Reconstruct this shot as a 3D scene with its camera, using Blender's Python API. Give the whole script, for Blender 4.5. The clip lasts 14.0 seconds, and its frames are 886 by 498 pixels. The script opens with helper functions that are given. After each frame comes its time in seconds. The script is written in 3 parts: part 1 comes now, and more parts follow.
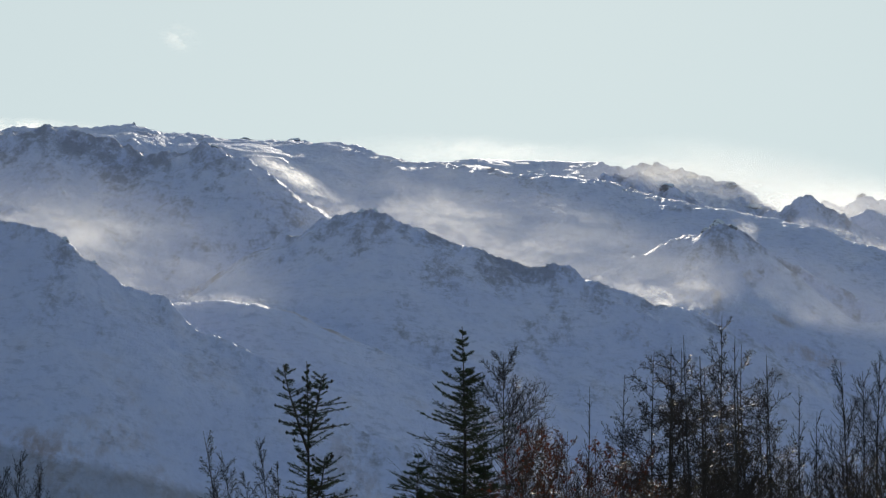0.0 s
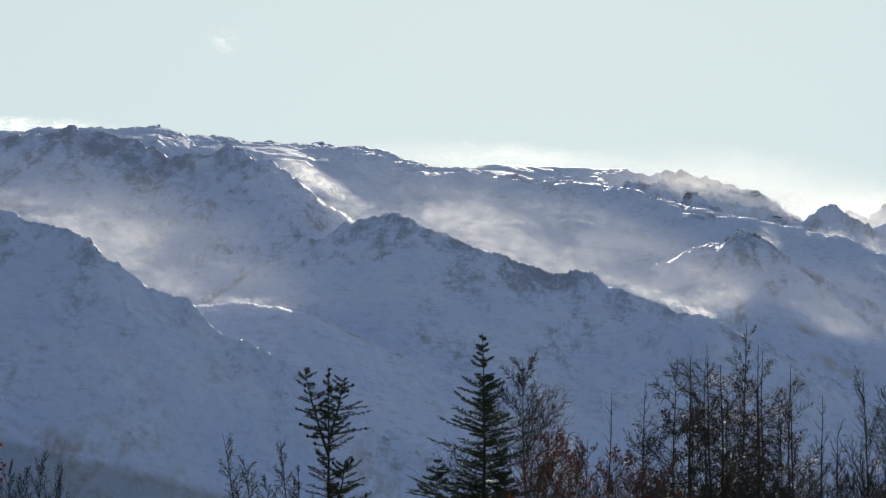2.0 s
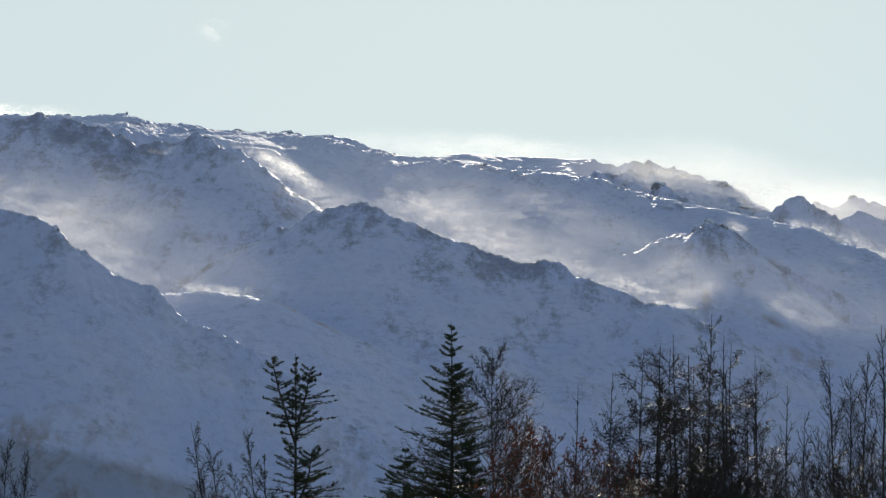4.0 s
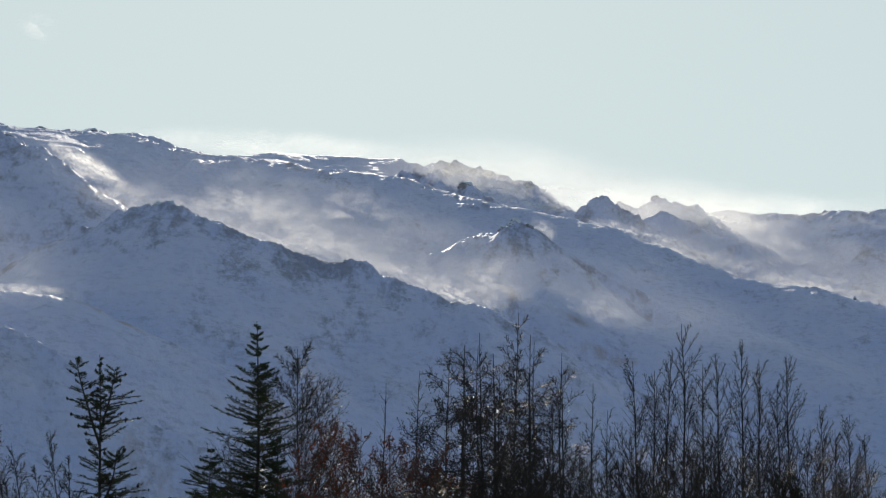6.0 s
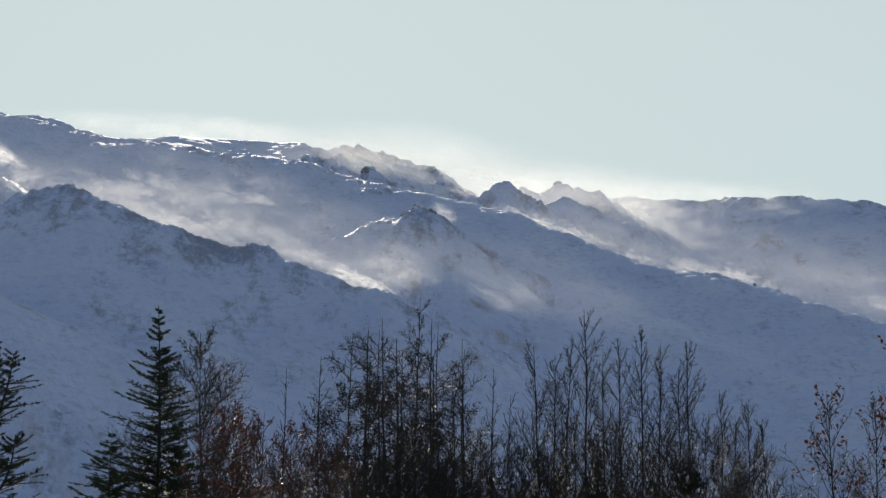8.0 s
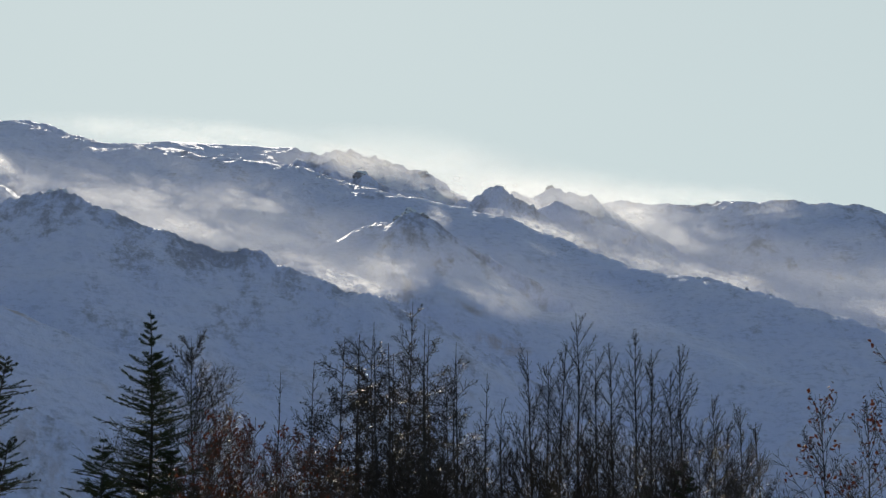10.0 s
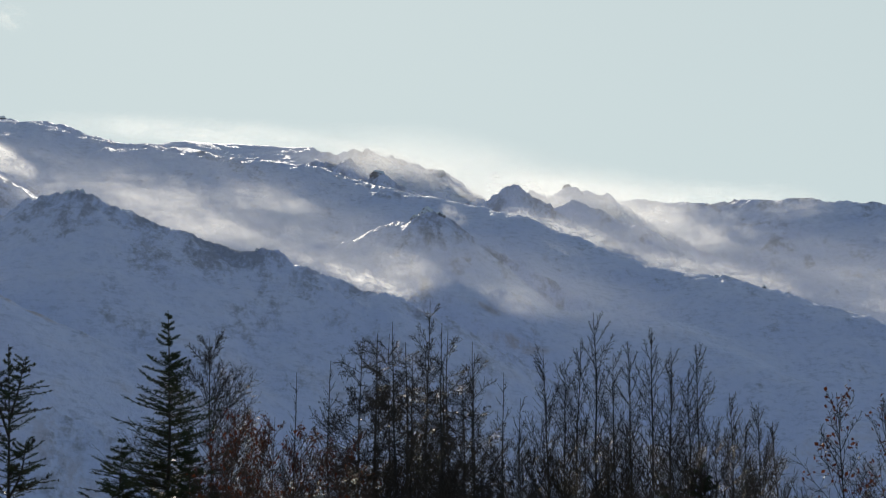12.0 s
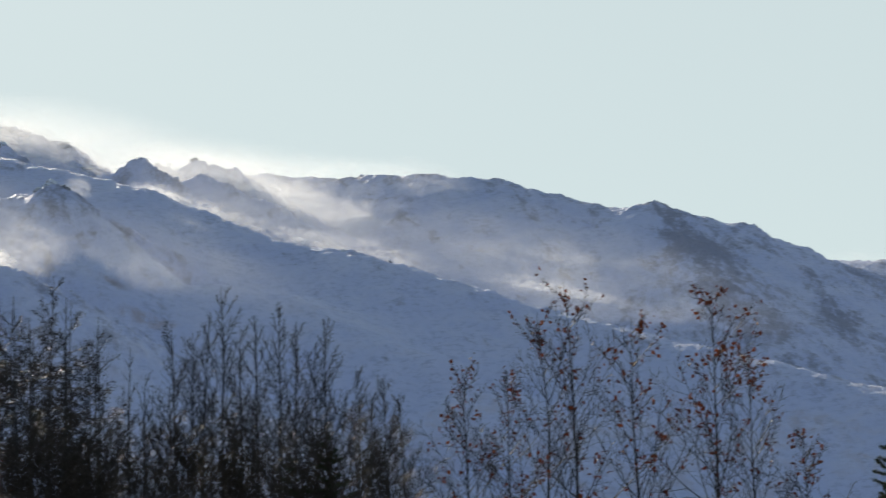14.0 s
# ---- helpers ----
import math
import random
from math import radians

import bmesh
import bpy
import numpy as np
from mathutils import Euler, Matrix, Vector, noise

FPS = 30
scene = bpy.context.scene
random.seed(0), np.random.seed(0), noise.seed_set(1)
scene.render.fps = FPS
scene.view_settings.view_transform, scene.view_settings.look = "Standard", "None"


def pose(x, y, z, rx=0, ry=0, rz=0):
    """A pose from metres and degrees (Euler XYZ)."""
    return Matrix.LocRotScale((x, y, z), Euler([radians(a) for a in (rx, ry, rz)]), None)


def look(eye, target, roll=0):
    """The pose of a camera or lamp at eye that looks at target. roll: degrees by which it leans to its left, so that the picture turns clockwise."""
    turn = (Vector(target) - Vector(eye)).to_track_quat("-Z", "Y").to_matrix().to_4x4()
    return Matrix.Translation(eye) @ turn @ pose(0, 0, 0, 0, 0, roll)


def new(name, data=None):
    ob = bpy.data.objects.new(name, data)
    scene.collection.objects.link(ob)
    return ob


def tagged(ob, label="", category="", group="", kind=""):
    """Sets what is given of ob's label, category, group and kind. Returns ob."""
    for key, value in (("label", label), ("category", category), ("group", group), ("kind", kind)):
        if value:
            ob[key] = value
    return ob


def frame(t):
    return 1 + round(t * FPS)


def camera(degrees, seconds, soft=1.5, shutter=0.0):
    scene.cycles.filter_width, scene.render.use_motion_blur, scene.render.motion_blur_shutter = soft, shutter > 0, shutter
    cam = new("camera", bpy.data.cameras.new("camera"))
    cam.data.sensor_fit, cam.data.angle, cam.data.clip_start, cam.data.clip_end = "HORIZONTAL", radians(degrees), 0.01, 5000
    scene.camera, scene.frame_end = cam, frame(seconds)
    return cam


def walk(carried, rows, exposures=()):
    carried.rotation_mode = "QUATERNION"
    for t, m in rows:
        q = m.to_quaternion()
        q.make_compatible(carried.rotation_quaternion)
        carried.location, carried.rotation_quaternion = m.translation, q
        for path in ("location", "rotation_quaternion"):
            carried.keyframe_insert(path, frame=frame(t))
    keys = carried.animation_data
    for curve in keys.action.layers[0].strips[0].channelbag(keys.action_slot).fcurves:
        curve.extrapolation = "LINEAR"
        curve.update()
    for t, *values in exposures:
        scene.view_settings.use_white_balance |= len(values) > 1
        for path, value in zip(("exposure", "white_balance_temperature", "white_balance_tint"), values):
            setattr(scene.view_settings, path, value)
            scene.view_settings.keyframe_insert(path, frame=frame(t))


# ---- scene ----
EYE = (0.0, 0.0, 1.6)
cam = camera(24, 14.0, soft=1.25, shutter=0.4)


def aim(yaw, pitch, roll):
    """Pose of the standing camera: bearing to the right of +Y, rise and roll in degrees."""
    y, p = radians(yaw), radians(pitch)
    return look(EYE, (EYE[0] + math.sin(y) * math.cos(p), EYE[1] + math.cos(y) * math.cos(p), EYE[2] + math.sin(p)), roll)


walk(cam, [(t, aim(y, p, r)) for t, y, p, r in (
    (0, -7.691, 9.671, 0.079), (0.5, -7.453, 9.464, 0.324), (1, -7.609, 9.595, 0.450), (1.5, -8.713, 9.626, 0.870),
    (2, -8.331, 9.807, 0.867), (2.2, -8.244, 9.808, 0.910), (4.3, -7.076, 9.522, 0.918), (4.5, -6.537, 9.576, 0.783),
    (5, -3.216, 9.647, 0.236), (5.5, -2.437, 9.638, 0.035), (6, -2.055, 9.561, 0.113), (6.5, -2.534, 9.663, 0.131),
    (7, 0.380, 9.466, -0.049), (7.5, 0.283, 9.201, -0.150), (7.7, 0.451, 9.135, -0.083), (9.8, 1.129, 9.270, -0.225),
    (10, 0.871, 9.268, -0.198), (10.5, 0.616, 9.625, -0.299), (11, 0.317, 9.757, -0.351), (11.5, 0.395, 9.576, -0.328),
    (12, 0.394, 9.249, -0.316), (12.5, 0.707, 9.017, -0.221), (13, 2.928, 8.909, -0.660), (13.5, 7.512, 8.320, -1.168),
    (14, 10.716, 8.362, -1.668))],
     exposures=((0, -0.02), (1.0, 0.06), (1.5, 0.06), (2.2, 0.05), (4.5, 0.02), (6.5, -0.07), (10, -0.13), (11, -0.14), (12.5, -0.08), (13.5, 0.0), (14, 0.0)))

# ---- light: low winter sun behind the ridge, clear pale sky ----
SUN_BEARING, SUN_RISE = -5.0, 22.0
world = bpy.data.worlds.new("sky")
scene.world = world
world.use_nodes = True
wn, wl = world.node_tree.nodes, world.node_tree.links
sky = wn.new("ShaderNodeTexSky")
sky.sky_type, sky.sun_disc = "NISHITA", False
sky.sun_elevation, sky.sun_rotation = radians(SUN_RISE), radians(SUN_BEARING)
sky.altitude, sky.air_density, sky.dust_density, sky.ozone_density = 500, 1.0, 0.25, 2.2
wn["Background"].inputs["Strength"].default_value = 0.090
SUN_WAY = (math.sin(radians(SUN_BEARING)) * math.cos(radians(SUN_RISE)), math.cos(radians(SUN_BEARING)) * math.cos(radians(SUN_RISE)), math.sin(radians(SUN_RISE)))
# ice haze: the half of the sky round the sun is an even pale grey-green
where = wn.new("ShaderNodeTexCoord")
facing = wn.new("ShaderNodeVectorMath")
facing.operation = "DOT_PRODUCT"
facing.inputs[1].default_value = SUN_WAY
wl.new(where.outputs["Generated"], facing.inputs[0])
thick = wn.new("ShaderNodeMapRange")
thick.interpolation_type = "SMOOTHSTEP"
thick.inputs[1].default_value, thick.inputs[2].default_value, thick.inputs[4].default_value = 0.5, 0.88, 0.86
wl.new(facing.outputs["Value"], thick.inputs[0])
haze = wn.new("ShaderNodeMix")
haze.data_type = "RGBA"
haze.inputs[7].default_value = (7.50, 8.62, 8.45, 1)
wl.new(thick.outputs[0], haze.inputs[0])
wl.new(sky.outputs[0], haze.inputs[6])
wl.new(haze.outputs[2], wn["Background"].inputs["Color"])
sun = new("sun", bpy.data.lights.new("sun", "SUN"))
sun.data.energy, sun.data.angle, sun.data.color = 4.6, radians(0.5), (1.0, 0.91, 0.77)
sun.matrix_world = look((0, 0, 0), tuple(-q for q in SUN_WAY))
scene.view_settings.exposure = 0.0
scene.cycles.transparent_max_bounces = 48


# ---- materials ----
class Nodes:
    """Small helper to write node trees."""

    def __init__(self, name):
        self.mat = bpy.data.materials.new(name)
        self.mat.use_nodes = True
        self.tree = self.mat.node_tree
        self.tree.nodes.clear()
        self.end = self.add("ShaderNodeOutputMaterial")

    def add(self, kind, **values):
        n = self.tree.nodes.new(kind)
        for key, v in values.items():
            sock = n.inputs[int(key[1:])] if key[0] == "i" and key[1:].isdigit() else n.inputs[key.replace("_", " ")]
            if isinstance(v, bpy.types.NodeSocket):
                self.tree.links.new(v, sock)
            else:
                sock.default_value = v
        return n

    def math(self, op, a, b=0.0, clamp=False):
        n = self.tree.nodes.new("ShaderNodeMath")
        n.operation, n.use_clamp = op, clamp
        for i, v in enumerate((a, b)):
            if isinstance(v, bpy.types.NodeSocket):
                self.tree.links.new(v, n.inputs[i])
            else:
                n.inputs[i].default_value = v
        return n.outputs[0]

    def ramp(self, v, lo, hi, out_lo=0.0, out_hi=1.0):
        n = self.tree.nodes.new("ShaderNodeMapRange")
        n.interpolation_type = "SMOOTHSTEP"
        for i, q in enumerate((v, lo, hi, out_lo, out_hi)):
            if isinstance(q, bpy.types.NodeSocket):
                self.tree.links.new(q, n.inputs[i])
            else:
                n.inputs[i].default_value = q
        return n.outputs[0]

    def mix(self, f, a, b):
        n = self.tree.nodes.new("ShaderNodeMix")
        n.data_type = "RGBA"
        for i, v in ((0, f), (6, a), (7, b)):
            if isinstance(v, bpy.types.NodeSocket):
                self.tree.links.new(v, n.inputs[i])
            else:
                n.inputs[i].default_value = (*v, 1) if isinstance(v, tuple) else v
        return n.outputs[2]

    def noise(self, vec, scale, detail=4.0, rough=0.55, stretch=None, turn=0.0):
        if stretch or turn:
            m = self.add("ShaderNodeMapping", Vector=vec)
            m.inputs["Scale"].default_value = stretch or (1, 1, 1)
            m.inputs["Rotation"].default_value = (0, 0, turn)
            vec = m.outputs[0]
        return self.add("ShaderNodeTexNoise", Vector=vec, Scale=scale, Detail=detail, Roughness=rough).outputs["Fac"]

    def coords(self):
        return self.tree.nodes.new("ShaderNodeTexCoord").outputs["Object"]

    def attr(self, name):
        n = self.tree.nodes.new("ShaderNodeAttribute")
        n.attribute_name = name
        return n.outputs["Fac"]

    def done(self, shader):
        self.tree.links.new(shader, self.end.inputs["Surface"])
        return self.mat


def snow_ground():
    """Wind-packed snow with rock and tussock showing through."""
    n = Nodes("snow_slope")
    p = n.coords()
    rock, tuss = n.attr("rock"), n.attr("tussock")
    big = n.noise(p, 0.012, 4, 0.6)
    patch = n.noise(p, 0.022, 5, 0.68, stretch=(1.0, 0.5, 0.45), turn=0.5)
    mid = n.noise(p, 0.075, 5, 0.68, stretch=(1.0, 0.45, 0.5), turn=0.4)
    fine = n.noise(p, 0.28, 4, 0.64, stretch=(1.0, 0.5, 0.6))
    # rock breaks through in ragged patches, most of all along the crests
    cover = n.math("ADD", n.math("MULTIPLY", patch, 0.50), n.math("ADD", n.math("MULTIPLY", mid, 0.32), n.math("MULTIPLY", fine, 0.18)))
    bare = n.math("ADD", cover, n.math("MULTIPLY", rock, 0.24))
    is_rock = n.math("MULTIPLY", n.ramp(bare, 0.60, 0.73), 0.58)
    is_grass = n.math("MULTIPLY", n.ramp(n.math("ADD", big, n.math("MULTIPLY", tuss, 0.5)), 0.62, 0.85), n.ramp(mid, 0.38, 0.62))
    snow = n.mix(n.ramp(big, 0.3, 0.7), (0.73, 0.765, 0.955), (0.83, 0.84, 0.98))
    # wind-scoured streaks, only here and there
    crust = n.noise(p, 0.17, 6, 0.70, stretch=(0.55, 0.6, 0.9), turn=-0.7)
    swept = n.math("MULTIPLY", n.ramp(crust, 0.47, 0.66), n.ramp(patch, 0.40, 0.60, 0.22, 0.60))
    snow = n.mix(swept, snow, (0.47, 0.50, 0.63))
    col = n.mix(n.math("MULTIPLY", is_grass, n.math("ADD", 0.12, n.math("MULTIPLY", tuss, 0.55))), snow, (0.40, 0.25, 0.16))
    stone = n.mix(fine, (0.12, 0.11, 0.13), (0.30, 0.28, 0.285))
    col = n.mix(is_rock, col, stone)
    grass = n.mix(fine, (0.06, 0.065, 0.03), (0.15, 0.125, 0.06))
    col = n.mix(n.attr("field"), col, grass)
    h = n.math("ADD", n.math("MULTIPLY", mid, 3.4), n.math("ADD", n.math("MULTIPLY", fine, 1.3), n.math("MULTIPLY", crust, 2.2)))
    bump = n.add("ShaderNodeBump", Height=h, Strength=0.8, Distance=1.6)
    b = n.add("ShaderNodeBsdfPrincipled", Base_Color=col, Roughness=n.ramp(is_rock, 0, 1, 0.62, 0.9), Normal=bump.outputs[0])
    b.inputs["Specular IOR Level"].default_value = 0.10
    return n.done(b.outputs[0])


def rock_mat():
    n = Nodes("frosted_rock")
    p = n.coords()
    up = n.tree.nodes.new("ShaderNodeSeparateXYZ")
    geo = n.tree.nodes.new("ShaderNodeNewGeometry")
    n.tree.links.new(geo.outputs["Normal"], up.inputs[0])
    a, c = n.noise(p, 0.15, 5), n.noise(p, 0.6, 4)
    snow = n.ramp(n.math("ADD", up.outputs[2], n.math("MULTIPLY", a, 0.9)), 0.50, 0.85)
    stone = n.mix(c, (0.15, 0.14, 0.15), (0.32, 0.30, 0.30))
    col = n.mix(snow, stone, (0.82, 0.84, 0.88))
    bump = n.add("ShaderNodeBump", Height=n.math("ADD", a, c), Strength=0.8, Distance=1.5)
    b = n.add("ShaderNodeBsdfPrincipled", Base_Color=col, Roughness=0.8, Normal=bump.outputs[0])
    return n.done(b.outputs[0])


def bark(name, dark, light, rough=0.45):
    n = Nodes(name)
    p = n.coords()
    a = n.noise(p, 9, 4, stretch=(1, 1, 0.25))
    c = n.noise(p, 60, 3)
    col = n.mix(n.ramp(n.math("ADD", n.math("MULTIPLY", a, 0.6), n.math("MULTIPLY", c, 0.4)), 0.35, 0.65), dark, light)
    bump = n.add("ShaderNodeBump", Height=c, Strength=0.5, Distance=0.01)
    b = n.add("ShaderNodeBsdfPrincipled", Base_Color=col, Roughness=rough, Normal=bump.outputs[0])
    b.inputs["Specular IOR Level"].default_value = 0.22
    return n.done(b.outputs[0])


def leaf_mat(name, dark, light, translucent=0.35, rough=0.4):
    n = Nodes(name)
    geo = n.tree.nodes.new("ShaderNodeNewGeometry")
    k = geo.outputs["Random Per Island"]
    v = n.noise(n.coords(), 25, 3)
    col = n.mix(n.math("ADD", n.math("MULTIPLY", k, 0.7), n.math("MULTIPLY", v, 0.3)), dark, light)
    b = n.add("ShaderNodeBsdfPrincipled", Base_Color=col, Roughness=rough)
    b.inputs["Specular IOR Level"].default_value = 0.2
    t = n.add("ShaderNodeBsdfTranslucent", Color=col)
    m = n.add("ShaderNodeMixShader", Fac=translucent)
    n.tree.links.new(b.outputs[0], m.inputs[1])
    n.tree.links.new(t.outputs[0], m.inputs[2])
    return n.done(m.outputs[0])


def drift_mat(centre, half_w, half_h, tilt, density, fixed, even=0.05):
    """Airborne snow: thin scattering veil, densest round a place of the hillside (fixed) or round its own middle."""
    n = Nodes("blowing_snow")
    own = n.coords()
    if fixed:
        spot = n.tree.nodes.new("ShaderNodeNewGeometry").outputs["Position"]
    else:
        spot, centre = own, (0, 0, 0)
    m = n.tree.nodes.new("ShaderNodeMapping")
    m.vector_type = "TEXTURE"
    n.tree.links.new(spot, m.inputs[0])
    m.inputs["Location"].default_value = centre
    m.inputs["Rotation"].default_value = (0, radians(-tilt), 0)
    m.inputs["Scale"].default_value = (half_w, 4000, half_h)
    g = n.tree.nodes.new("ShaderNodeTexGradient")
    g.gradient_type = "SPHERICAL"
    n.tree.links.new(m.outputs[0], g.inputs[0])
    body = n.ramp(g.outputs["Fac"], 0.0, 0.85)
    s = 1.0 / (half_h * 1.3)
    lay = n.tree.nodes.new("ShaderNodeMapping")
    n.tree.links.new(own, lay.inputs[0])
    lay.inputs["Rotation"].default_value = (0, radians(tilt), 0)
    big = n.noise(lay.outputs[0], s * 1.2, 6, 0.66, stretch=(0.45, 1.0, 1.0))
    fine = n.noise(lay.outputs[0], s * 5.5, 5, 0.65, stretch=(0.45, 1.0, 1.0))
    puff = n.ramp(n.math("ADD", n.math("MULTIPLY", big, 0.62), n.math("MULTIPLY", fine, 0.38)), 0.42, 0.67, even, 1.0)
    alpha = n.math("MULTIPLY", n.math("MULTIPLY", body, puff), density, clamp=True)
    t = n.add("ShaderNodeBsdfTranslucent", Color=(0.93, 0.92, 0.90, 1))
    d = n.add("ShaderNodeBsdfDiffuse", Color=(0.93, 0.93, 0.93, 1))
    glow = n.add("ShaderNodeMixShader", Fac=0.2)
    n.tree.links.new(t.outputs[0], glow.inputs[1])
    n.tree.links.new(d.outputs[0], glow.inputs[2])
    clear = n.add("ShaderNodeBsdfTransparent")
    out = n.add("ShaderNodeMixShader", Fac=alpha)
    n.tree.links.new(clear.outputs[0], out.inputs[1])
    n.tree.links.new(glow.outputs[0], out.inputs[2])
    return n.done(out.outputs[0])


SNOW = snow_ground()
ROCK = rock_mat()
BARK_DARK = bark("dark_bark", (0.036, 0.026, 0.020), (0.075, 0.053, 0.039), 0.5)
BARK_GREY = bark("grey_bark", (0.034, 0.028, 0.025), (0.060, 0.047, 0.039), 0.62)
BARK_RED = bark("reddish_bark", (0.05, 0.03, 0.025), (0.12, 0.07, 0.05), 0.4)
NEEDLES = leaf_mat("needles", (0.024, 0.032, 0.015), (0.070, 0.082, 0.036), 0.25, 0.5)
RUSSET = leaf_mat("russet_leaf", (0.075, 0.022, 0.014), (0.25, 0.075, 0.035), 0.3, 0.62)
CONES = leaf_mat("dry_cone", (0.030, 0.020, 0.015), (0.075, 0.050, 0.036), 0.05, 0.55)


# ---- the land: one sheet from the garden up to the skyline ----
def lattice(ix, iy, seed):
    h = (ix * 374761393 + iy * 668265263 + seed * 1274126177) & 0x7FFFFFFF
    h = ((h ^ (h >> 13)) * 1274126177) & 0x7FFFFFFF
    return ((h ^ (h >> 16)) & 0xFFFF) / 65535.0


def grain(x, y, size, seed):
    """Smooth value noise, -1 to 1."""
    x, y = x / size, y / size
    ix, iy = np.floor(x).astype(np.int64), np.floor(y).astype(np.int64)
    u, v = x - ix, y - iy
    u, v = u * u * u * (u * (u * 6 - 15) + 10), v * v * v * (v * (v * 6 - 15) + 10)
    a = lattice(ix, iy, seed) * (1 - u) + lattice(ix + 1, iy, seed) * u
    b = lattice(ix, iy + 1, seed) * (1 - u) + lattice(ix + 1, iy + 1, seed) * u
    return (a * (1 - v) + b * v) * 2 - 1


def fbm(x, y, size, seed, octaves=5, gain=0.5):
    total, amp = np.zeros_like(x), 1.0
    for k in range(octaves):
        total += amp * grain(x + 17.3 * k, y - 9.1 * k, size / 2 ** k, seed + k)
        amp *= gain
    return total


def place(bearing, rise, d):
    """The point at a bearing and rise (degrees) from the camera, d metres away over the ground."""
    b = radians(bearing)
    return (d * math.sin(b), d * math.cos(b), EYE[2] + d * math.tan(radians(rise)))


